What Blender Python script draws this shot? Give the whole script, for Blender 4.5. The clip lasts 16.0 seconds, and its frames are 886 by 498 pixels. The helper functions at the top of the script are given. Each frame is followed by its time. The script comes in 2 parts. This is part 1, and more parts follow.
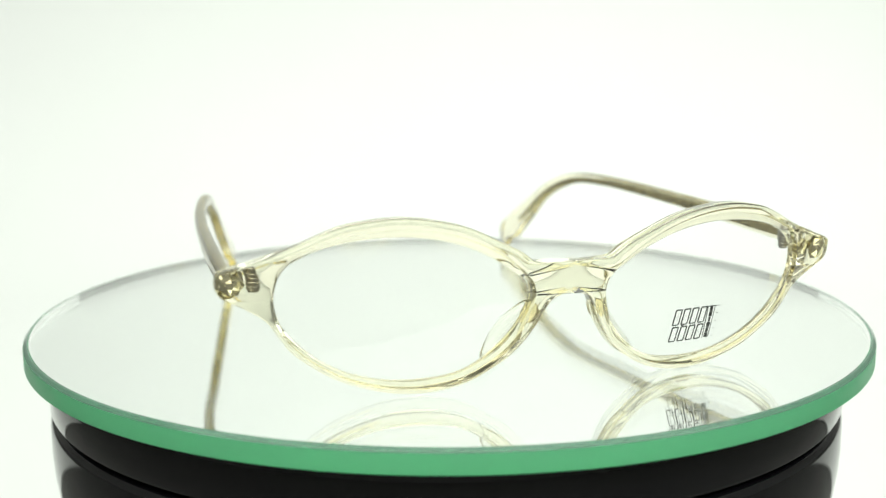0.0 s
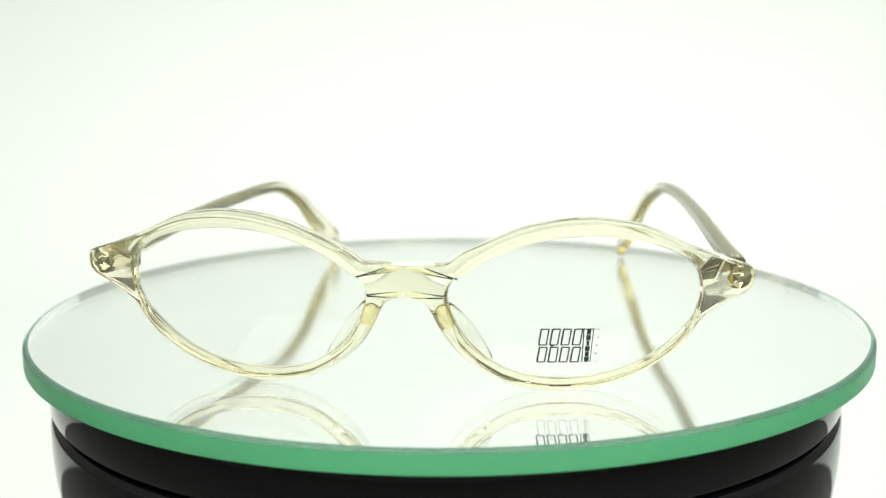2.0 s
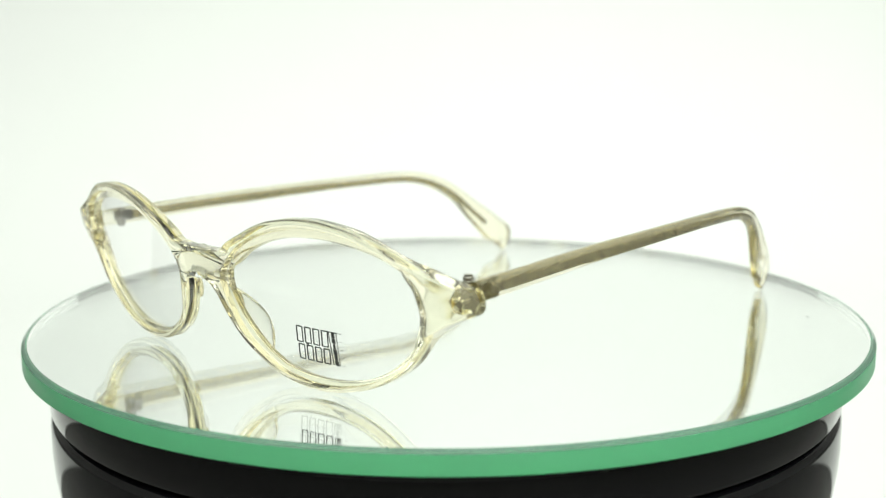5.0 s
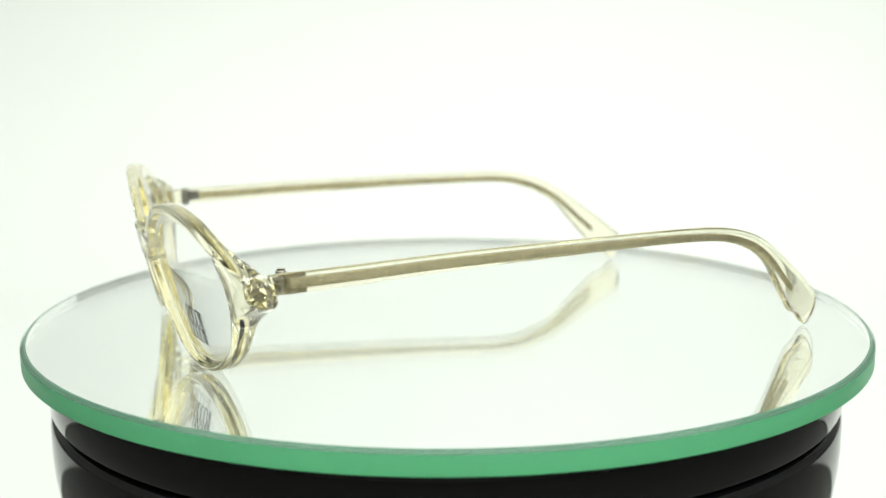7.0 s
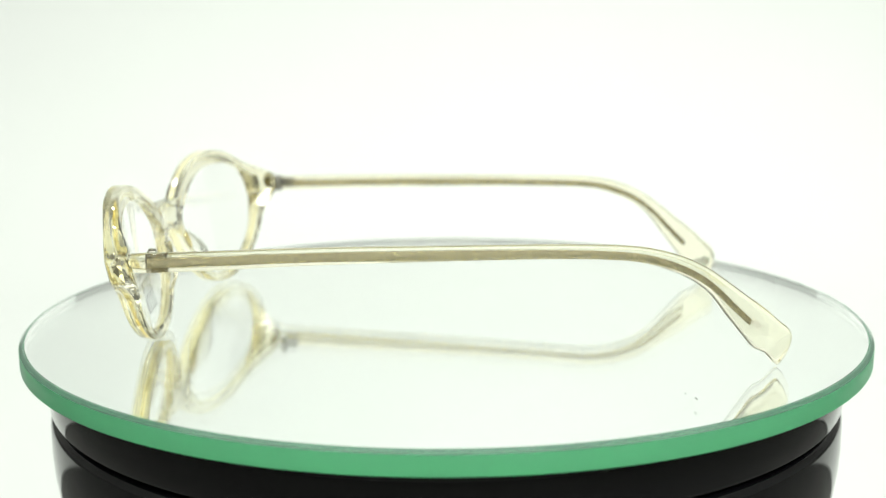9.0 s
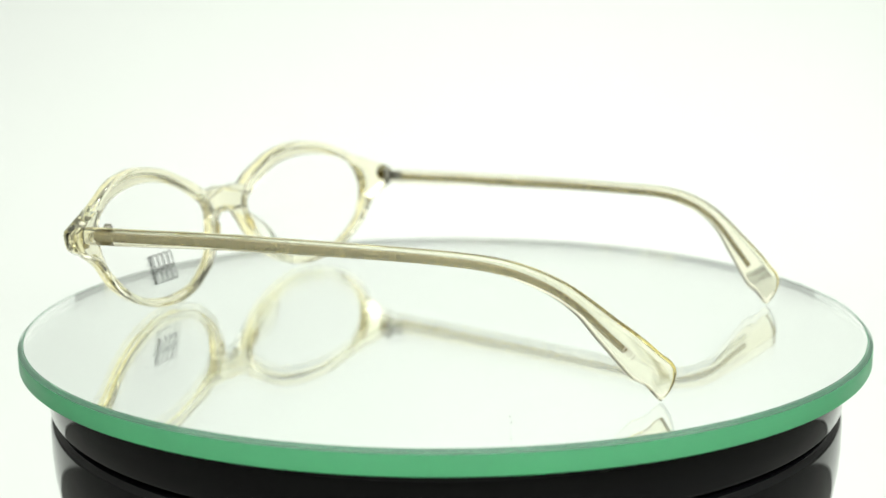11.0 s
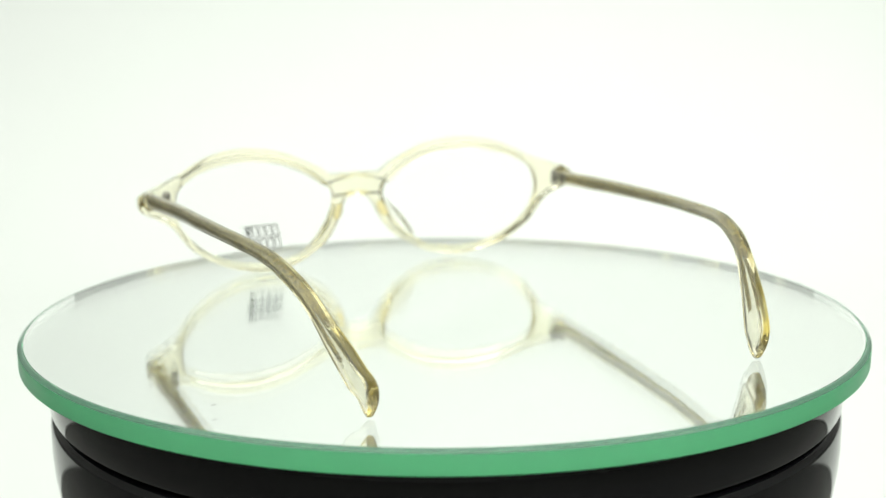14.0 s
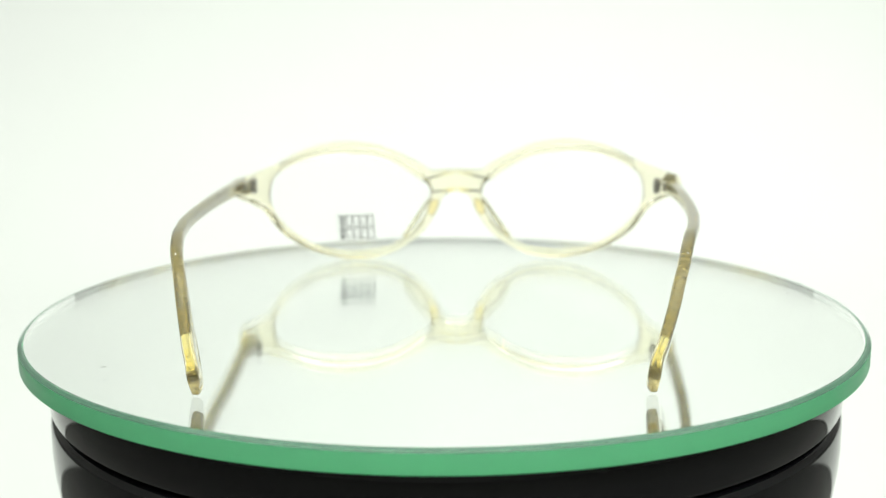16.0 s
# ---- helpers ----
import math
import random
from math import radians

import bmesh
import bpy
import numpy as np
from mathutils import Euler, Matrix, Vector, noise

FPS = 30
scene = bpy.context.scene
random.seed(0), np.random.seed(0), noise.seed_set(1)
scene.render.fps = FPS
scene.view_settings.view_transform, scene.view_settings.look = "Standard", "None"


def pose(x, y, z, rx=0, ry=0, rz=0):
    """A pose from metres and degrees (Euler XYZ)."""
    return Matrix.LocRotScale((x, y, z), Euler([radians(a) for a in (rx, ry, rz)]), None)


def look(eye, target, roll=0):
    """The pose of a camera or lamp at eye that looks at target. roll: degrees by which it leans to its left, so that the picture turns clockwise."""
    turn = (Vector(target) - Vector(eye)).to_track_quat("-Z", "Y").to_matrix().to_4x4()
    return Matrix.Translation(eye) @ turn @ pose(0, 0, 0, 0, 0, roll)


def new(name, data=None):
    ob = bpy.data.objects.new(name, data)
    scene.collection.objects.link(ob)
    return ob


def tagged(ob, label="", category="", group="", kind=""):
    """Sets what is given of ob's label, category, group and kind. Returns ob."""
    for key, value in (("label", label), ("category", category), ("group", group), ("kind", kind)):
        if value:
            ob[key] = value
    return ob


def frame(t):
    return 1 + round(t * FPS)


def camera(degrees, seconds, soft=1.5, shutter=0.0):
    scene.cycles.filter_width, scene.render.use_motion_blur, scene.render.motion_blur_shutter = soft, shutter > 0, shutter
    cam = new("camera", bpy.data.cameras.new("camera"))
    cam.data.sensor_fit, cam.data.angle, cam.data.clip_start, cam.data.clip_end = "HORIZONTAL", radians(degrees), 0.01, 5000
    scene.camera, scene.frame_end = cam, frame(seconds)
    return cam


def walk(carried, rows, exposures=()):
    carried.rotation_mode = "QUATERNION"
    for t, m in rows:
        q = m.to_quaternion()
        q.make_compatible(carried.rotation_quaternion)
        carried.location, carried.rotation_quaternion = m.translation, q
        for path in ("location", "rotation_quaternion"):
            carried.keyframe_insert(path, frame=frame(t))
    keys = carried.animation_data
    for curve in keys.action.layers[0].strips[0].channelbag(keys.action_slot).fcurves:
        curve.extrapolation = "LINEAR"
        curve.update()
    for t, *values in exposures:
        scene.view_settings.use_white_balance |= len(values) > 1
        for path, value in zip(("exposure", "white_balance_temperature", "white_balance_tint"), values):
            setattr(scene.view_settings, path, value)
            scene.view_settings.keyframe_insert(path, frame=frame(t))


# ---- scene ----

# ---------------------------------------------------------------- camera
cam = camera(40.41, 16.0, 1.2)
cam.data.dof.use_dof = True
cam.data.dof.focus_distance = 0.25
cam.data.dof.aperture_fstop = 16.0
EYE = Matrix.Translation((0.0, -0.30248, 0.07298)) @ pose(0, 0, 0, 0, 0, 0.1856) @ pose(0, 0, 0, 90 - 10.721) @ pose(0, 0, 0, 0, 0, -0.307)
walk(cam, [(0.0, EYE), (16.0, EYE)], [(0.0, -0.29), (16.0, -0.29)])


def turn(t):
    """The turntable's angle in degrees at t seconds."""
    return 19.396 - 12.772 * t + 0.01077 * t * t


# light crosses many clear walls here
scene.cycles.max_bounces, scene.cycles.transmission_bounces, scene.cycles.glossy_bounces = 40, 40, 20

# ---------------------------------------------------------------- world and lamps
world = bpy.data.worlds.new("studio_world")
world.use_nodes = True
world.node_tree.nodes["Background"].inputs[0].default_value = (0.05, 0.055, 0.05, 1)
world.node_tree.nodes["Background"].inputs[1].default_value = 0.3
scene.world = world


def lamp(name, eye, target, power, size, size_y=None, colour=(1, 1, 1), shape="RECTANGLE"):
    data = bpy.data.lights.new(name, "AREA")
    data.energy, data.color, data.shape, data.size = power, colour, shape, size
    if size_y:
        data.size_y = size_y
    ob = new(name, data)
    ob.matrix_world = look(eye, target)
    return ob


WHITE = (0.961, 1.0, 0.934)
lamp("overhead_softbox", (0.1, 0.45, 1.45), (0.1, 0.45, 0), 0.6, 0.9, 0.6, WHITE)
lamp("backdrop_softbox", (0.16, -0.10, 1.10), (0.16, 0.95, 0.40), 3.2, 0.7, 0.35, WHITE).data.spread = radians(110)
# unseen fill lamp, added to brighten the walls mirrored and refracted in the glasses
lamp("room_fill_lamp", (0.1, -1.2, 2.36), (0.1, -1.2, 0), 90.0, 4.8, 3.2, WHITE)
lamp("spot_lamp_a", (-0.38, 0.55, 0.98), (0, 0, 0), 1.0, 0.05, None, WHITE, "DISK")
lamp("spot_lamp_b", (0.46, 0.50, 0.98), (0, 0, 0), 1.1, 0.05, None, WHITE, "DISK")
lamp("spot_lamp_c", (0.25, -0.85, 0.85), (0, 0, 0), 8.0, 0.045, None, WHITE, "DISK")


# ---------------------------------------------------------------- materials
def material(name, colour, rough=0.5, metal=0.0, transmission=0.0, ior=1.5, vary=0.0, scale=40.0, bump=0.0, bump_scale=200.0,
             stretch=(1, 1, 1), coat=0.0, rough_vary=0.0):
    m = bpy.data.materials.new(name)
    m.use_nodes = True
    nt = m.node_tree
    b = nt.nodes["Principled BSDF"]
    b.inputs["Base Color"].default_value = (*colour, 1)
    b.inputs["Roughness"].default_value = rough
    b.inputs["Metallic"].default_value = metal
    b.inputs["Transmission Weight"].default_value = transmission
    b.inputs["IOR"].default_value = ior
    b.inputs["Coat Weight"].default_value = coat
    if vary or bump or rough_vary:
        co = nt.nodes.new("ShaderNodeTexCoord")
        mp = nt.nodes.new("ShaderNodeMapping")
        mp.inputs["Scale"].default_value = stretch
        nt.links.new(co.outputs["Object"], mp.inputs["Vector"])
    if vary or rough_vary:
        n = nt.nodes.new("ShaderNodeTexNoise")
        n.inputs["Scale"].default_value, n.inputs["Detail"].default_value = scale, 6
        nt.links.new(mp.outputs["Vector"], n.inputs["Vector"])
    if vary:
        mix = nt.nodes.new("ShaderNodeMix")
        mix.data_type = "RGBA"
        mix.inputs["A"].default_value = (*[c * (1 - vary) for c in colour], 1)
        mix.inputs["B"].default_value = (*[min(1, c * (1 + vary)) for c in colour], 1)
        nt.links.new(n.outputs["Fac"], mix.inputs["Factor"])
        nt.links.new(mix.outputs["Result"], b.inputs["Base Color"])
    if rough_vary:
        r = nt.nodes.new("ShaderNodeMapRange")
        r.inputs["From Min"].default_value, r.inputs["From Max"].default_value = 0.35, 0.7
        r.inputs["To Min"].default_value, r.inputs["To Max"].default_value = max(0, rough - rough_vary), rough + rough_vary
        nt.links.new(n.outputs["Fac"], r.inputs["Value"])
        nt.links.new(r.outputs["Result"], b.inputs["Roughness"])
    if bump:
        n2 = nt.nodes.new("ShaderNodeTexNoise")
        n2.inputs["Scale"].default_value, n2.inputs["Detail"].default_value = bump_scale, 4
        nt.links.new(mp.outputs["Vector"], n2.inputs["Vector"])
        bp = nt.nodes.new("ShaderNodeBump")
        bp.inputs["Strength"].default_value, bp.inputs["Distance"].default_value = bump, 0.0004
        nt.links.new(n2.outputs["Fac"], bp.inputs["Height"])
        nt.links.new(bp.outputs["Normal"], b.inputs["Normal"])
    return m


PAPER = material("white_paper", (0.84, 0.86, 0.84), 0.8, vary=0.012, scale=3.0, bump=0.02, bump_scale=300)
GREYWALL = material("grey_room_wall", (0.56, 0.56, 0.545), 0.8, vary=0.05, scale=1.5)
TABLE = material("dark_table_top", (0.14, 0.14, 0.133), 0.6, vary=0.2, scale=12)
ACETATE = material("crystal_acetate", (1.0, 0.966, 0.79), 0.01, transmission=1.0, ior=1.49)
CLEAR_ARM = material("crystal_acetate_arm", (1.0, 0.965, 0.81), 0.01, transmission=1.0, ior=1.49)
# same acetate as the arm, amber of long light paths painted into its edges
EDGE_ARM = material("arm_edge_painted_amber", (1.0, 0.88, 0.46), 0.02, transmission=1.0, ior=1.49)
EDGE_TIP = material("tip_edge_painted_amber", (1.0, 0.80, 0.24), 0.02, transmission=1.0, ior=1.49)
# same sheet as the rims, with its inner light absorption painted as amber
EDGE_RIM = material("rim_edge_painted_amber", (1.0, 0.88, 0.46), 0.02, transmission=1.0, ior=1.49)
PAD = material("clear_acetate_pad", (0.997, 0.985, 0.92), 0.012, transmission=1.0, ior=1.49)
# for the added bead that imitates amber refraction in the rim
RIM_AMBER = material("amber_refraction_tint", (1.0, 0.91, 0.62), 0.1, transmission=0.97, ior=1.45)
LENS = material("clear_demo_lens", (0.999, 1.0, 0.997), 0.0, transmission=1.0, ior=1.25)
PLATE = material("float_glass", (0.99, 1.0, 0.995), 0.0, transmission=1.0, ior=1.5)
SILVER = material("silvered_back", (0.975, 0.99, 0.98), 0.0, metal=1.0)
EDGE = material("ground_glass_edge", (0.23, 0.82, 0.44), 0.45, transmission=0.5, vary=0.06, scale=60, coat=0.1)
BEVEL = material("polished_glass_bevel", (0.30, 0.56, 0.42), 0.15, transmission=0.65, vary=0.08, scale=80)
BLACK = material("black_gloss_plastic", (0.004, 0.004, 0.005), 0.045, ior=1.42, rough_vary=0.01, scale=8)
BODY = material("black_satin_plastic", (0.004, 0.004, 0.005), 0.09, ior=1.45, rough_vary=0.015, scale=8)
GAP = material("black_matt_recess", (0.003, 0.003, 0.003), 0.7)
WIRE = material("nickel_wire", (0.58, 0.54, 0.42), 0.11, metal=1.0, vary=0.4, scale=2200, bump=0.9, bump_scale=3600, stretch=(1, 0.4, 1))
RIVET = material("polished_rivet", (0.90, 0.86, 0.68), 0.06, metal=1.0, vary=0.08, scale=600)
METAL = material("nickel_hinge", (0.62, 0.60, 0.54), 0.24, metal=1.0, vary=0.15, scale=500)
INK = material("dark_grey_print", (0.035, 0.04, 0.035), 0.5)
STAMP = material("grey_stamped_print", (0.70, 0.67, 0.56), 0.5)
DUST = material("grey_dust", (0.25, 0.25, 0.24), 0.9)


# ---------------------------------------------------------------- mesh helpers
MM = 0.001


# the front sits a little off centre and leans to the wearer's left
LEAN = pose(-0.0005, 0, 0, 0, 0.65, 0)


def mesh_of(name, bm, mat, sharp=38):
    bmesh.ops.recalc_face_normals(bm, faces=bm.faces)
    for f in bm.faces:
        f.smooth = True
    for e in bm.edges:
        e.smooth = not (len(e.link_faces) == 2 and e.calc_face_angle(0) > radians(sharp))
    me = bpy.data.meshes.new(name)
    bm.to_mesh(me)
    bm.free()
    for m in mat if isinstance(mat, tuple) else (mat,):
        me.materials.append(m)
    return me


def part(name, bm, mat, parent=None, label="", sharp=38, lean=False):
    me = mesh_of(name, bm, mat, sharp)
    if lean:
        me.transform(LEAN)
    ob = new(name, me)
    ob.parent = parent
    return tagged(ob, label)


def lathe(rings, n=192, closed=False, centre=(0, 0)):
    """A body of revolution about z from (radius, height) pairs."""
    bm = bmesh.new()
    loops = []
    for r, z in rings:
        if r <= 0:
            loops.append([bm.verts.new((centre[0], centre[1], z))])
        else:
            loops.append([bm.verts.new((centre[0] + r * math.cos(2 * math.pi * i / n), centre[1] + r * math.sin(2 * math.pi * i / n), z)) for i in range(n)])
    pairs = list(zip(loops, loops[1:])) + ([(loops[-1], loops[0])] if closed else [])
    for a, b in pairs:
        for i in range(n):
            j = (i + 1) % n
            q = [a[i % len(a)], a[j % len(a)], b[j % len(b)], b[i % len(b)]]
            q = list(dict.fromkeys(q))
            if len(q) > 2:
                bm.faces.new(q)
    return bm


def spline(points, count, closed=False):
    """Catmull-Rom through the points, resampled evenly by length."""
    p = [Vector(v) for v in points]
    n = len(p)
    dense = []
    for i in range(n if closed else n - 1):
        if closed:
            a, b, c, d = p[i - 1], p[i], p[(i + 1) % n], p[(i + 2) % n]
        else:
            a, b, c, d = p[max(i - 1, 0)], p[i], p[i + 1], p[min(i + 2, n - 1)]
        for k in range(24):
            t = k / 24
            dense.append(0.5 * (2 * b + (c - a) * t + (2 * a - 5 * b + 4 * c - d) * t * t + (3 * b - a - 3 * c + d) * t ** 3))
    dense.append(p[0].copy() if closed else p[-1].copy())
    run = [0.0]
    for a, b in zip(dense, dense[1:]):
        run.append(run[-1] + (b - a).length)
    out, j = [], 0
    for k in range(count):
        s = run[-1] * k / (count if closed else count - 1)
        while j < len(run) - 2 and run[j + 1] < s:
            j += 1
        w = (s - run[j]) / max(run[j + 1] - run[j], 1e-9)
        out.append(dense[j].lerp(dense[j + 1], min(w, 1)))
    return out


def step(a, b, x):
    t = min(max((x - a) / (b - a), 0), 1)
    return t * t * (3 - 2 * t)


def strip(loops, closed_ring=True, closed_along=False, caps=False):
    """Quads between neighbouring loops of points."""
    bm = bmesh.new()
    v = [[bm.verts.new(q) for q in loop] for loop in loops]
    n = len(v[0])
    for a, b in list(zip(v, v[1:])) + ([(v[-1], v[0])] if closed_along else []):
        for i in range(n if closed_ring else n - 1):
            bm.faces.new((a[i], a[(i + 1) % n], b[(i + 1) % n], b[i]))
    if caps:
        bm.faces.new(v[0])
        bm.faces.new(v[-1][::-1])
    return bm


# ---------------------------------------------------------------- setting: paper sweep and the room round it
def sweep():
    prof = [(0.205, -0.15)]
    for k in range(13):
        a = radians(90 * k / 12)
        prof.append((0.65 + 0.30 * math.sin(a), 0.15 - 0.30 * math.cos(a)))
    prof.append((0.95, 1.5))
    loops = []
    for k in range(9):
        row = [(-0.64 + 1.28 * k / 8, y, z) for y, z in prof]
        loops.append(row + [(x, y + 0.004, z - 0.004) for x, y, z in row[::-1]])
    ob = part("backdrop", strip(loops, caps=True), PAPER)
    tagged(ob, "seamless white paper sweep curving up behind the turntable", "backdrop", kind="structure")


def slab(name, lo, hi, mat, label, category):
    bm = bmesh.new()
    bmesh.ops.create_cube(bm, size=1)
    for v in bm.verts:
        v.co = Vector([lo[i] + (v.co[i] + 0.5) * (hi[i] - lo[i]) for i in range(3)])
    ob = part(name, bm, mat)
    tagged(ob, label, category, kind="structure")
    return ob


sweep()
slab("table_floor", (-2.6, -3.0, -0.21), (2.6, 1.6, -0.1545), TABLE, "dull dark studio table top under the paper", "floor")
slab("wall_north", (-2.6, 1.6, -0.18), (2.6, 1.7, 2.4), GREYWALL, "plain grey studio wall behind the paper", "wall")
slab("wall_south", (-2.6, -3.1, -0.18), (2.6, -3.0, 2.4), GREYWALL, "plain grey studio wall", "wall")
slab("wall_west", (-2.7, -3.1, -0.18), (-2.6, 1.7, 2.4), GREYWALL, "plain grey studio wall", "wall")
slab("wall_east", (2.6, -3.1, -0.18), (2.7, 1.7, 2.4), GREYWALL, "plain grey studio wall", "wall")
slab("ceiling", (-2.7, -3.1, 2.4), (2.7, 1.7, 2.5), GREYWALL, "plain grey studio ceiling", "ceiling")


# ---------------------------------------------------------------- turntable and mirror disc
def turntable():
    root = tagged(new("turntable"), "round glossy black plastic turntable base with a recessed seam", "turntable")
    part("top_ring", lathe([(0, -0.0056), (0.0962, -0.0056), (0.0978, -0.0062), (0.0983, -0.0072), (0.0983, -0.0156), (0.0979, -0.0163), (0.093, -0.0166), (0, -0.0166)]), BLACK, root)
    part("seam", lathe([(0.0959, -0.0158), (0.0959, -0.0184)]), GAP, root)
    body = [(0, -0.0175), (0.0954, -0.0175), (0.0970, -0.0177), (0.0979, -0.0184), (0.0983, -0.0197), (0.0984, -0.026), (0.0981, -0.031), (0.0973, -0.037), (0.0956, -0.044), (0.092, -0.052), (0.088, -0.060), (0.085, -0.070), (0.085, -0.1545), (0, -0.1545)]
    part("body", lathe(body), BODY, root)
    return root


def mirror_disc():
    root = tagged(new("mirror_disc"), "round glass mirror disc with a ground green edge on the turntable", "mirror")
    c, R, H = (0.00060, -0.00004), 0.1042, 0.0050
    part("glass_plate", lathe([(0, 0), (R - 0.0013, 0), (R - 0.0013, -H), (0, -H)], centre=c), PLATE, root, "clear float glass")
    part("silvering", lathe([(0, -H - 0.0001), (R - 0.0014, -H - 0.0001), (R - 0.0014, -H - 0.0004), (0, -H - 0.0004)], centre=c), SILVER, root, "silvered back of the mirror")
    part("bevel", lathe([(R - 0.00112, 0.0), (R - 0.0008, 0.0), (R - 0.00005, -0.0007), (R - 0.0006, -0.00085)], centre=c, closed=True), BEVEL, root, "polished dark green bevel")
    part("ground_edge", lathe([(R - 0.0012, -0.0009), (R - 0.0006, -0.0009), (R - 0.00003, -0.00074), (R, -0.00085), (R, -H + 0.0003), (R - 0.0003, -H), (R - 0.0012, -H)], centre=c, closed=True), EDGE, root, "ground pale green glass edge")
    for x, y, l, a in ((0.0720, 0.0550, 0.0017, 20), (0.0690, 0.0532, 0.0006, 80), (-0.030, 0.084, 0.0005, 10), (0.078, -0.030, 0.0005, 120)):
        bm = bmesh.new()
        bmesh.ops.create_icosphere(bm, subdivisions=1, radius=1)
        bmesh.ops.transform(bm, matrix=pose(x, y, 0.00008, 0, 0, a) @ Matrix.Diagonal((l / 2, 0.00012, 0.00008, 1)), verts=bm.verts)
        part("dust_speck", bm, DUST, root, "tiny grey dust speck")
    return root


# ---------------------------------------------------------------- spectacles
# outline of one half of the front in millimetres, from the middle of the bridge round the rim and end piece and back
OUTER = [(0, 20.35), (1.6, 20.1), (3.7, 19.2), (5.1, 17.0), (6.6, 13.7), (8.8, 10.3), (11.6, 7.2), (14.7, 5.0), (19.0, 2.5), (23.8, 0.95), (29, 0.28), (34.6, 0.6), (40.6, 2.0), (46.2, 4.2),
         (51.4, 7.5), (54.3, 10.0), (56.5, 13.0), (58.4, 15.7), (60.4, 17.4), (63.8, 19.4), (66.9, 21.0), (68.0, 22.4), (68.05, 24.6), (67.3, 26.0), (63.2, 27.5), (57.9, 29.5), (54.7, 30.8),
         (49.5, 33.4), (46.0, 34.9), (43.0, 35.65), (37.6, 36.45), (32.5, 36.45), (27.0, 35.7), (21.8, 34.3), (16.2, 31.8), (11.2, 29.3), (9.4, 28.0), (8.0, 27.15), (4, 27.1), (0, 27.15)]
INNER = [(8.4, 21.9), (9.2, 23.2), (11.6, 24.6), (16.2, 27.75), (21.7, 30.3), (27.1, 31.8), (32.6, 32.5), (38.2, 32.5), (44.1, 31.8), (49.8, 30.3), (54.2, 28.0), (56.1, 26.1), (57.0, 24.0),
         (57.4, 20.4), (56.7, 17.1), (55.4, 14.5), (51.3, 10.0), (46.8, 6.75), (41.8, 4.5), (35.7, 3.1), (28.6, 2.9), (22.6, 3.7), (18.6, 5.3), (14.6, 8.3), (11, 12.4), (9, 16.3), (8.1, 19.8)]
HUB = Vector((33, 18.3))


def face(x, z, d):
    """A point of the front in metres: d millimetres behind its curved and tilted face."""
    return Vector((x, -75.1 + 0.00245 * x * x - 1.2 * math.exp(-(x / 6.5) ** 2) - 0.20 * (z - 22) + d, z)) * MM


def bearing(v):
    return math.atan2(v[1] - HUB[1], v[0] - HUB[0])


def inner_at(angle, ring):
    """The point of the lens opening in a direction from the lens's middle."""
    best = min(range(len(ring)), key=lambda i: abs(math.remainder(bearing(ring[i]) - angle, math.tau)))
    a, b = ring[best], ring[(best + 1) % len(ring)]
    if math.remainder(bearing(a) - angle, math.tau) * math.remainder(bearing(b) - angle, math.tau) > 0:
        b = ring[best - 1]
    da, db = abs(math.remainder(bearing(a) - angle, math.tau)), abs(math.remainder(bearing(b) - angle, math.tau))
    return a.lerp(b, da / max(da + db, 1e-9))


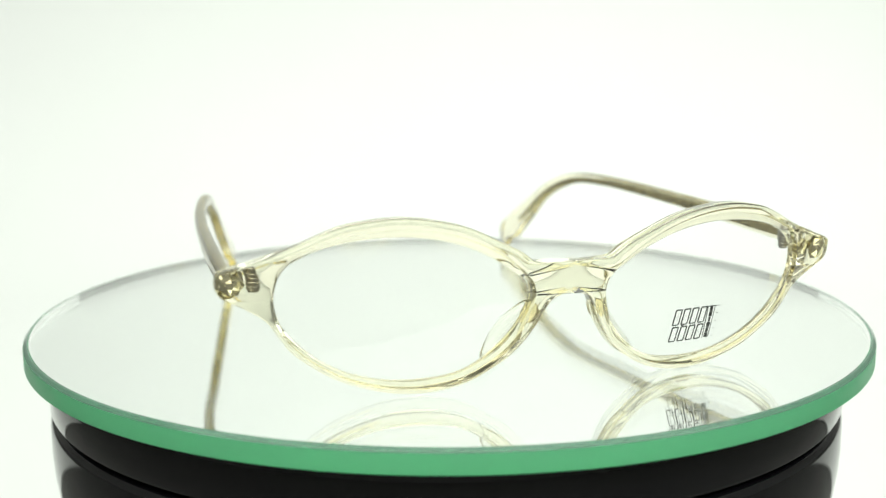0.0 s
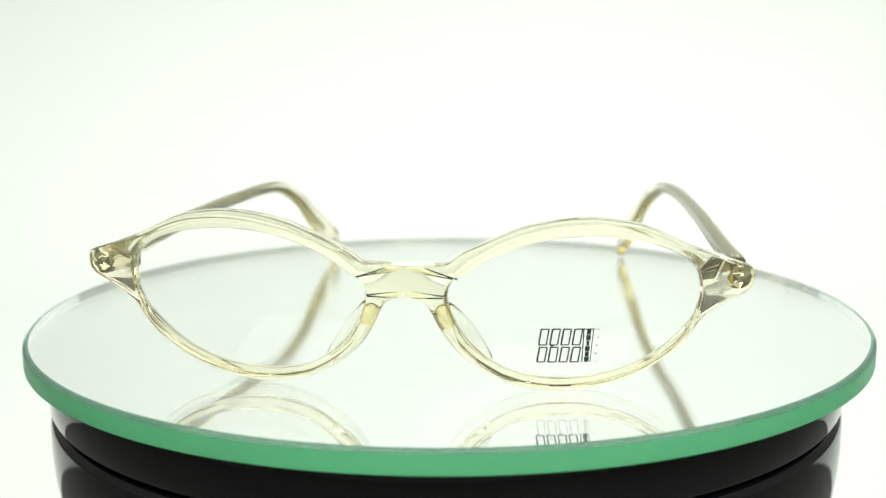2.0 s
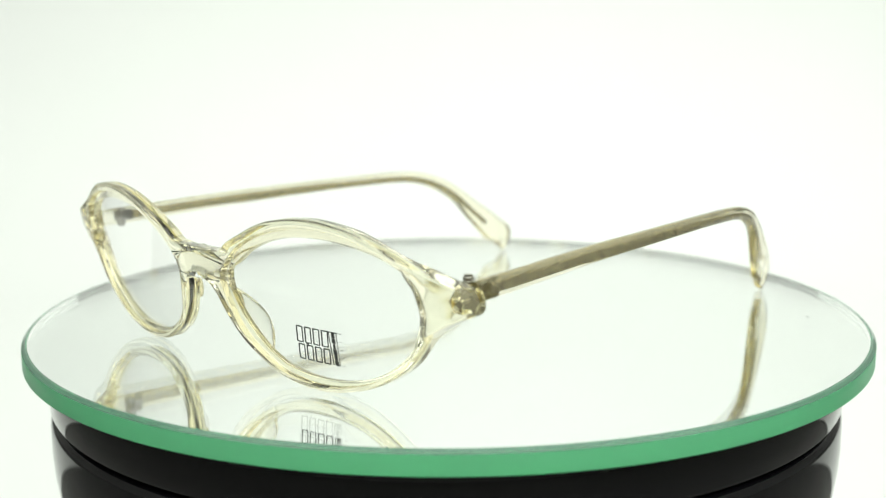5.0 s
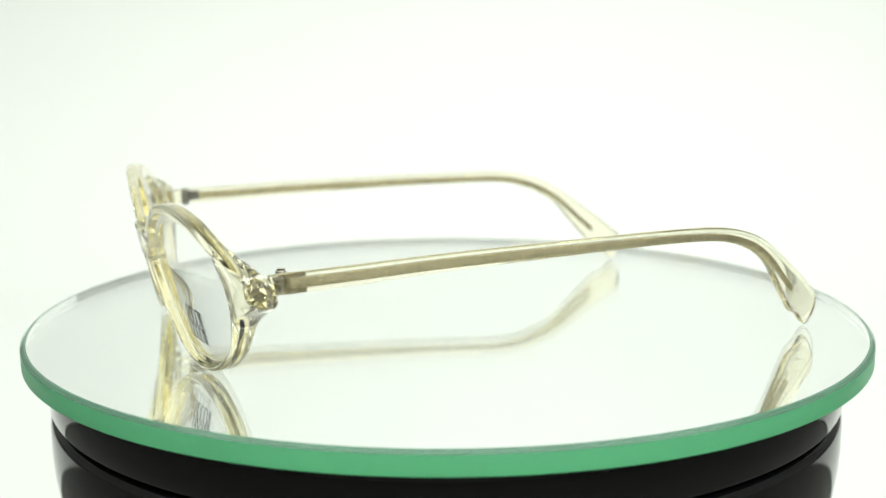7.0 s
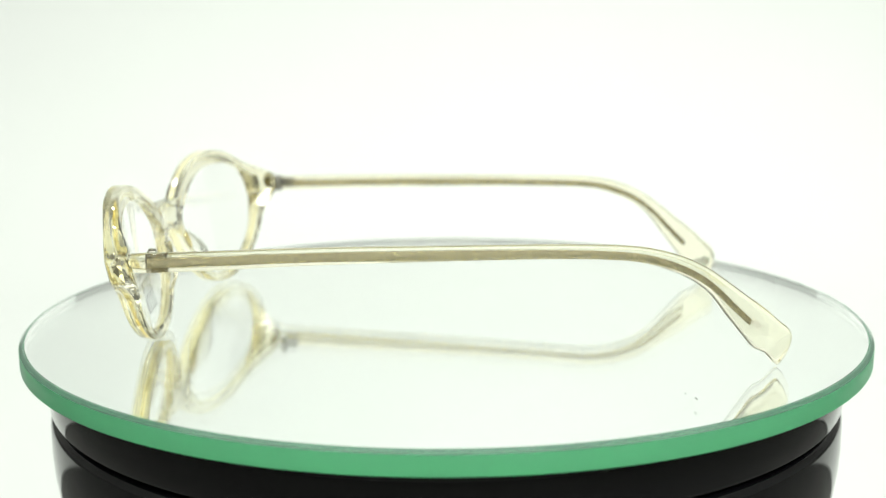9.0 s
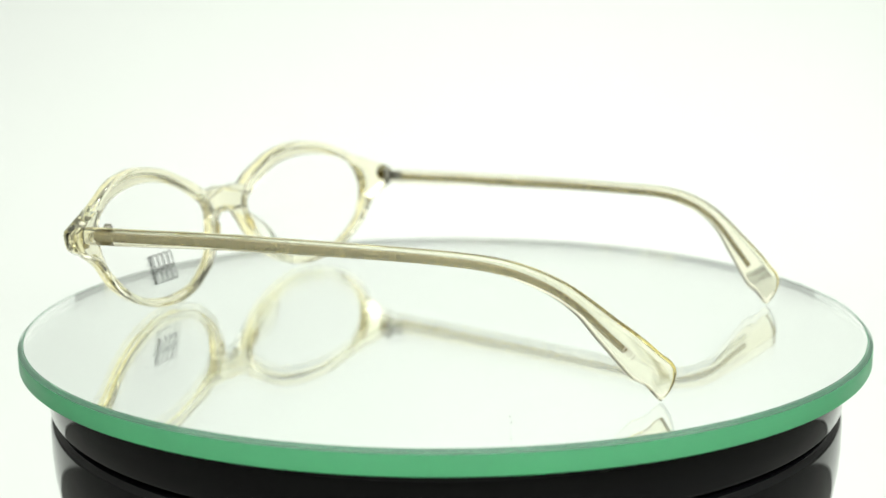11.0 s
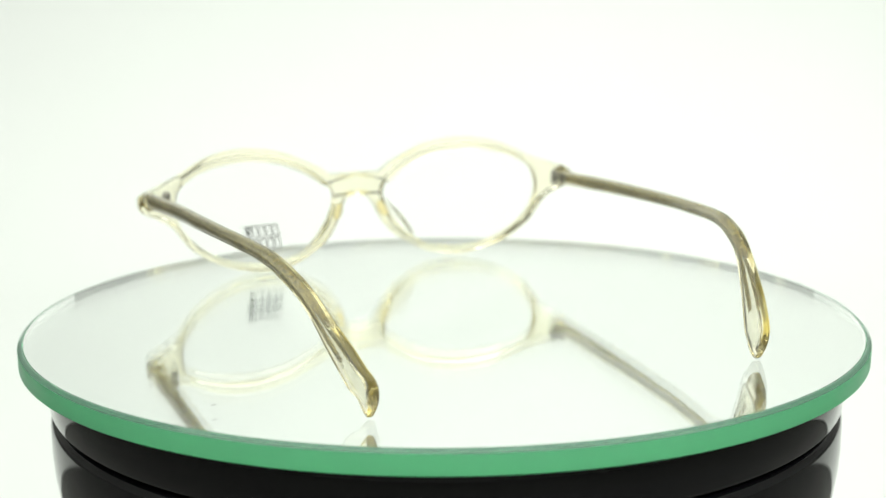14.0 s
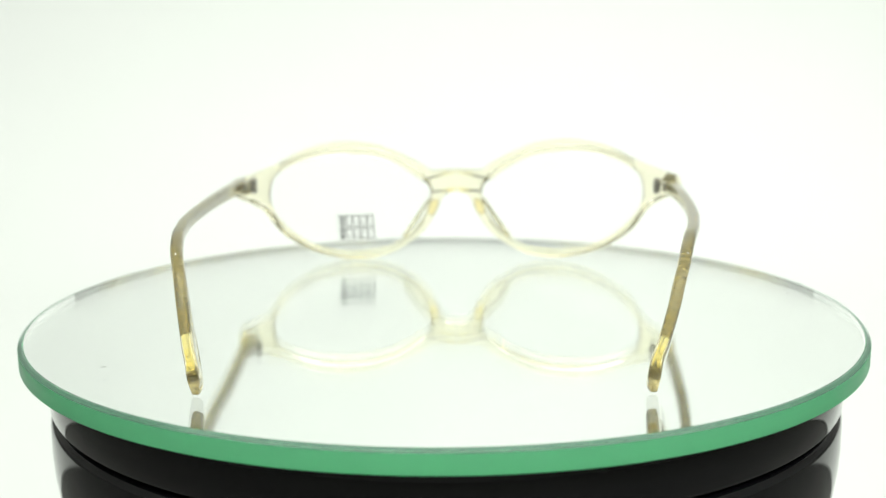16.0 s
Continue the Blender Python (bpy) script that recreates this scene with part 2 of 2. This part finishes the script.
def front_frame(root):
    outer = spline(OUTER, 210)
    outer += [Vector((0, z)) for z in np.linspace(27.15, 20.35, 10)[1:-1]]
    ring = spline(INNER, 360, True)
    n = len(outer)
    angles = [bearing(v) for v in outer]
    for i in range(1, n):
        while angles[i] < angles[i - 1] - math.pi:
            angles[i] += math.tau
        while angles[i] > angles[i - 1] + math.pi:
            angles[i] -= math.tau
    turns = round((angles[-1] - angles[0]) / math.tau)
    soft = list(angles)
    for _ in range(30):
        soft = [(soft[i - 1] - (math.tau * turns if i == 0 else 0) + 2 * soft[i] + soft[(i + 1) % n] + (math.tau * turns if i == n - 1 else 0)) / 4 for i in range(n)]
    loops = []
    for o, a in zip(outer, soft):
        i = inner_at(a, ring)
        w = (o - i).length
        u = (o - i) / w
        back = 3.9 + 1.6 * step(52, 65, o.x)
        # a thin lip holds the lens, the ridge outside it stands 1.4 mm proud
        # the lip runs out towards the bridge and the end piece
        fade = (1 - step(8.5, 13, i.x)) * step(8, 14, i.y) + step(53, 56, i.x) * step(12, 16, i.y)
        lip = min(1.7, 0.46 * w) * (1 - 0.8 * min(1, fade))
        near = 1 - step(6, 10, o.x)
        rd = min(0.8 + 0.4 * near, 0.5 * (w - lip))
        arc = [radians(18 * k) for k in range(6)]
        rim = [(0.0, 2.5), (0.05, 1.75), (0.12, 1.62), (lip - 0.1, 1.42), (lip, 1.3), (lip + 0.03, 0.4), (lip + 0.14, 0.12), (lip + 0.36, 0.0)]
        tail = step(58, 64, o.x)
        rim += [(w - rd * (1 - math.cos(a)), (1.0 + 0.2 * near) * (1 - math.sin(a))) for a in arc[::-1]]
        rim += [(w - (0.8 + 0.4 * near + 0.6 * tail) * (1 - math.cos(a)), back - (0.9 + 0.2 * near + 1.1 * tail) * (1 - math.sin(a))) for a in arc]
        rim += [(0.8, min(back, 3.9)), (0.25, 3.78), (0.0, 3.45)]
        loop = []
        for s, d in rim:
            v = i + u * s
            if w - s < 1.3 and o.x < 4:
                # over the bridge the edges round off straight up and down, so both halves meet
                inward = u.lerp(Vector((0, 1 if o.y > 23.7 else -1)), 1 - step(0, 4, o.x)).normalized()
                v = o - inward * (w - s) * (1 if o.y in (OUTER[0][1], OUTER[-1][1]) or o.x > 0 else 0)
            loop.append(face(v.x, v.y, d))
        loops.append(loop)
    bm = strip(loops, closed_along=True)
    # walls beside the lens and inside the ridge: long-path light painted in as amber
    count = len(loops[0])
    for k, f in enumerate(bm.faces):
        f.material_index = 1 if k % count in (0, 3, 4, 5, count - 1) else 0
    dead = [f for f in bm.faces if all(abs(v.co.x) < 1e-7 for v in f.verts)]
    bmesh.ops.delete(bm, geom=dead, context="FACES")
    twin = bmesh.ops.duplicate(bm, geom=bm.verts[:] + bm.edges[:] + bm.faces[:])["geom"]
    for v in twin:
        if isinstance(v, bmesh.types.BMVert):
            v.co.x = -v.co.x
    bmesh.ops.reverse_faces(bm, faces=[f for f in twin if isinstance(f, bmesh.types.BMFace)])
    bmesh.ops.remove_doubles(bm, verts=bm.verts, dist=1e-6)
    return part("frame_front", bm, (ACETATE, EDGE_RIM), root, "pale yellow transparent oval rims and bridge", sharp=42, lean=True)


def lens(root, side):
    ring = spline(INNER, 120, True)
    loops = []
    for d in (1.95, 2.85):
        for k in range(12, 0, -1) if d < 2.4 else range(1, 13):
            s = k / 12
            loop = []
            for v in ring:
                e = HUB + (v - HUB) * s * 1.006
                loop.append(face(e.x, e.y, d - 0.5 * (1 - s * s)))
            loops.append([Vector((p.x * side, p.y, p.z)) for p in loop])
    order = [loops[11 - k] for k in range(12)] + [loops[12 + 11 - k] for k in range(12)]
    bm = strip(order, caps=True)
    return part("lens", bm, LENS, root, "clear demo lens" + (" with dark printed mark" if side > 0 else ""), lean=True)


def lens_front(x, z):
    """A point just before the front of the lens."""
    e = Vector((x, z))
    s2 = min(1.0, ((e - HUB).length / (inner_at(bearing(e), spline(INNER, 120, True)) - HUB).length) ** 2)
    return face(x, z, 1.95 - 0.5 * (1 - s2) - 0.05)


def printed_mark(parent):
    """Plain slanted outlines in two rows and a block of upright bars."""
    bm = bmesh.new()

    def bar(x0, z0, x1, z1, w):
        a, b = Vector((x0, z0)), Vector((x1, z1))
        nrm = (b - a).orthogonal().normalized() * w / 2
        lo = [bm.verts.new(lens_front(*p)) for p in (a - nrm, b - nrm, b + nrm, a + nrm)]
        hi = [bm.verts.new(v.co + Vector((0, -0.00003, 0))) for v in lo]
        bm.faces.new(lo)
        bm.faces.new(hi[::-1])
        for i in range(4):
            bm.faces.new((lo[i], hi[i], hi[(i + 1) % 4], lo[(i + 1) % 4]))

    for x0, z0, h in ((26.0, 10.2, 3.4), (25.7, 6.45, 3.2)):
        for k in range(4):
            x, w, sl = x0 + 2.2 * k, 1.5, 0.5
            bar(x, z0, x + sl, z0 + h, 0.34)
            bar(x + sl, z0 + h, x + sl + w, z0 + h, 0.3)
            bar(x, z0, x + w, z0, 0.26)
            bar(x + w, z0, x + w + sl, z0 + h, 0.28)
    bar(28.3, 9.95, 29.0, 9.95, 0.2)
    bar(34.6, 13.6, 37.1, 13.6, 0.22)
    bar(34.6, 6.4, 34.85, 13.6, 0.22)
    for k, wide in enumerate((0.95, 0.75, 0.95, 0.55, 0.9, 0.8)):
        bar(35.45 + 0.07 * k, 6.4 + 1.2 * k, 35.52 + 0.07 * k, 7.5 + 1.2 * k, wide)
    bar(36.2, 6.4, 36.75, 13.6, 0.18)
    for k, z in enumerate((13.55, 11.8, 10.05, 8.3, 6.55)):
        bar(37.5 - 0.12 * k, z, 37.95 - 0.12 * k, z, 0.18)
    return part("printed_mark", bm, INK, parent, "small dark grey printed mark of bars", lean=True)


def nose_pad(root, side):
    # a thin fin that grows out of the rim and sweeps back beside the nose
    root_line = spline([(8.3, 18.6), (9.2, 15.6), (10.9, 12.3), (13.4, 9.3), (16.6, 6.7)], 25)
    loops = []
    for k, b in enumerate(root_line):
        s = k / 24
        reach = 0.25 + 1.9 * math.sin(math.pi * s) ** 0.8
        thick = 0.35 + 0.5 * math.sin(math.pi * s) ** 0.5
        loop = []
        for n in range(16):
            a = math.tau * n / 16
            along = 0.5 + 0.5 * math.cos(a)
            flat = b + Vector((0.84, 0.54)) * (-0.9 + (reach + 0.9) * along)
            p = face(flat.x, flat.y, 3.35 + 2.9 * along * math.sin(math.pi * s) + thick * (1.1 - 0.5 * along) * math.sin(a))
            loop.append(Vector((p.x * side, p.y, p.z)))
        loops.append(loop)
    bm = strip(loops, caps=True)
    pad = part("nose_pad", bm, PAD, root, "moulded clear nose pad", lean=True)
    # added bead, stands in for amber light refracted at the rim's nose side
    bm = bmesh.new()
    bmesh.ops.create_uvsphere(bm, u_segments=16, v_segments=10, radius=1)
    for v in bm.verts:
        a, b, c = v.co
        p = face(7.2 - 1.1 * c + 1.3 * b, 16.0 + 2.5 * c + 0.6 * b, 4.3 + 0.45 * a)
        v.co = Vector((p.x * side, p.y, p.z))
    part("amber_refraction_bead", bm, RIM_AMBER, pad, "amber bead added for light refracted through the rim", lean=True)
    return pad


# side profile of a temple: along, height of the middle, half height
PROFILE = [(-60.0, 24.4, 2.05), (-43, 24.9, 1.97), (-28.6, 25.4, 1.85), (-5.6, 25.95, 1.66), (17.5, 26.4, 1.52), (35, 26.5, 1.5), (44.5, 25.9, 1.58), (51.5, 24.0, 1.78),
           (56.8, 21.4, 1.95), (61, 18.2, 2.25), (65.0, 14.2, 3.0), (69.0, 10.3, 3.7), (72.0, 7.2, 4.0), (74.0, 6.0, 3.7), (75.1, 4.6, 3.45), (75.5, 3.05, 2.75), (75.55, 1.75, 1.75), (75.3, 0.75, 0.7)]
SIDEWAYS = {1: [(-58, 65.0), (-40, 63.9), (-22, 63.0), (-5, 62.3), (15, 61.1), (29, 59.9), (42, 58.1), (52, 55.9), (62, 52.4), (78, 46.1)],
            -1: [(-58, -65.2), (-40, -64.6), (-22, -63.6), (-5, -62.3), (13, -60.3), (29, -57.5), (42, -54.5), (52, -52.0), (62, -48.2), (78, -40.5)]}


def aside(side, y):
    pts = SIDEWAYS[side]
    for (a, xa), (b, xb) in zip(pts, pts[1:]):
        if y <= b:
            break
    return xa + (xb - xa) * (y - a) / (b - a)


def temple_line(side, count):
    """Evenly spaced stations along a temple: middle, upward normal, half height."""
    pts = spline([(y, z, h) for y, z, h in PROFILE], count)
    shift = 0.0 if side > 0 else -4.0
    out = []
    for i, p in enumerate(pts):
        a, b = pts[max(i - 1, 0)], pts[min(i + 1, count - 1)]
        t = Vector((0, b[0] - a[0], b[1] - a[1])).normalized()
        up = Vector((0, -t.z, t.y)).lerp(Vector((0, 0.70, 0.714)), step(66, 71, p[0])).normalized()
        y = p[0] + shift * step(-55, 45, p[0])
        wid = sum(aside(side, y + k) for k in (-2, 0, 2)) / 3
        drop = 0.35 * step(-50, -10, y) * (1 - step(20, 50, y)) if side > 0 else -0.7 * (1 - step(20, 55, y))
        out.append((Vector((wid, y, p[1] + drop)), up, p[2]))
    return out


def temple(root, side):
    line = temple_line(side, 120)
    loops = []
    for k, (c, up, h) in enumerate(line):
        s = k / (len(line) - 1)
        end = min(1.0, 0.80 + 0.35 * (k / 3)) * min(1.0, 0.55 + (len(line) - 1 - k) / 5)
        wide = (1.65 - 0.35 * s) * end
        h = h * (1 if k > 2 else 0.94 + 0.03 * k)
        # flat sides with well rounded corners
        loop, r = [], min(0.75 * wide, 0.9 * h)
        for j in range(28):
            a = math.tau * (j // 7) / 4 + math.pi / 2 * (j % 7) / 6
            cx, cz = (wide - r) * (1 if j // 7 in (0, 3) else -1), (h - r) * (1 if j // 7 in (0, 1) else -1)
            loop.append((c + Vector((1, 0, 0)) * (cx + r * math.cos(a)) + up * (cz + r * math.sin(a))) * MM)
        loops.append(loop)
    bm = strip(loops, caps=True)
    # narrow top, bottom and end faces: amber of light along the sheet painted on
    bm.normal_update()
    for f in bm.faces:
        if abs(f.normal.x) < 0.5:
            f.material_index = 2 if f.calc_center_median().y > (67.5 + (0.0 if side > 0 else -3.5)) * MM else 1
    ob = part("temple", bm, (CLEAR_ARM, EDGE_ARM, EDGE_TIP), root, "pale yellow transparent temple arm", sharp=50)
    loops = []
    core = [v for v in line if -57.2 < v[0].y < 69.5 + (0.0 if side > 0 else -3.5)]
    for k, (c, up, h) in enumerate(core):
        s = k / (len(core) - 1)
        tip = 1.0 if k < len(core) - 1 else 0.88
        hh, ww = (0.90 - 0.26 * min(1, s * 1.15)) * tip, (0.50 + 0.12 * s) * tip
        loop = []
        for j in range(16):
            a = math.tau * j / 16
            ca, sa = math.cos(a), math.sin(a)
            loop.append((c + up * (-0.06 - 0.52 * s) + Vector((1, 0, 0)) * ww * math.copysign(abs(ca) ** 0.36, ca) + up * hh * math.copysign(abs(sa) ** 0.36, sa)) * MM)
        loops.append(loop)
    part("wire_core", strip(loops, caps=True), WIRE, ob, "brushed nickel core wire inside the arm")
    if side > 0:
        curve = bpy.data.curves.new("stamped_number", "FONT")
        curve.body, curve.size, curve.extrude, curve.align_x, curve.align_y = "100", 2.1 * MM, 0.02 * MM, "CENTER", "CENTER"
        word = new("stamped_number", curve)
        bpy.context.view_layer.update()
        me = bpy.data.meshes.new_from_object(word)
        bpy.data.objects.remove(word)
        c = Vector((aside(1, 69.6) + 1.52, 69.6, 10.0)) * MM
        fwd = Vector((0.25, -0.70, 0.70)).normalized()
        out = Vector((0.94, 0.24, 0.0)).normalized()
        upw = out.cross(fwd)
        m = Matrix((( fwd.x, upw.x, out.x, c.x), (fwd.y, upw.y, out.y, c.y), (fwd.z, upw.z, out.z, c.z), (0, 0, 0, 1)))
        me.transform(m)
        me.materials.clear()
        me.materials.append(STAMP)
        text = new("stamped_number", me)
        text.parent = ob
        tagged(text, "faint stamped number")
    return ob


def hinge(root, side):
    """Leaf in the end piece, knuckles and leaf on the temple."""
    bm = bmesh.new()

    def block(cx, cy, cz, sx, sy, sz, rz=0.0):
        geo = bmesh.ops.create_cube(bm, size=1)
        bmesh.ops.transform(bm, matrix=pose(cx * MM, cy * MM, cz * MM, 0, 0, rz) @ Matrix.Diagonal((sx * MM, sy * MM, sz * MM, 1)), verts=geo["verts"])

    def drum(cx, cy, cz, r, h):
        geo = bmesh.ops.create_cone(bm, cap_ends=True, segments=20, radius1=r * MM, radius2=r * MM, depth=h * MM)
        bmesh.ops.translate(bm, vec=Vector((cx, cy, cz)) * MM, verts=geo["verts"])

    for k in range(5):
        drum(60.7, -56.7, 22.9 + 0.75 * k, 1.1, 0.73)
    block(62.6, -54.9, 24.4, 1.1, 4.6, 2.8, 2)
    bmesh.ops.bevel(bm, geom=bm.edges[:], offset=0.12 * MM, segments=1, affect="EDGES")
    for v in bm.verts:
        v.co.x *= side
    ob = part("hinge", bm, METAL, root, "small nickel barrel hinge", sharp=30)
    bm = bmesh.new()
    geo = bmesh.ops.create_cone(bm, cap_ends=True, segments=16, radius1=0.9 * MM, radius2=0.8 * MM, depth=4.6 * MM)
    bmesh.ops.translate(bm, vec=Vector((60.7 * side, -56.7, 24.4)) * MM, verts=geo["verts"])
    part("screw", bm, METAL, ob, "tiny hinge screw")
    bm = bmesh.new()
    # cut like a gem: a small flat top, two rows of facets and a short girdle
    rows = []
    for r, h, n in ((0.75, -1.45, 0.0), (2.1, -0.65, 0.5), (2.6, 0.35, 0.0)):
        rows.append([Vector((r * math.cos(math.tau * (j + n) / 6), h, r * math.sin(math.tau * (j + n) / 6))) for j in range(6)])
    m = pose(64.9 * side * MM, -62.0 * MM, 23.8 * MM, 10, 0, 16 * side) @ Matrix.Scale(MM, 4)
    bm.free()
    bm = strip([[m @ v for v in row] for row in rows], caps=True)
    bmesh.ops.triangulate(bm, faces=bm.faces[:])
    part("rivet", bm, RIVET, ob, "faceted nickel rivet head", sharp=5, lean=True)
    return ob


def spectacles():
    root = tagged(new("spectacles"), "pale yellow transparent oval eyeglasses with open temples on a mirror", "eyeglasses")
    front_frame(root)
    for side in (1, -1):
        glass = lens(root, side)
        if side > 0:
            printed_mark(glass)
        nose_pad(root, side)
        temple(root, side)
        hinge(root, side)
    return root


BASE = turntable()
BASE.location.x = -0.0004
DISC = mirror_disc()
GLASSES = spectacles()


def motions():
    rows = [(k * 0.5, pose(0, 0, 0, 0, 0, turn(k * 0.5))) for k in range(33)]
    walk(GLASSES, rows)
    walk(DISC, [(t, pose(-0.0002, 0, 0) @ m) for t, m in rows])


motions()
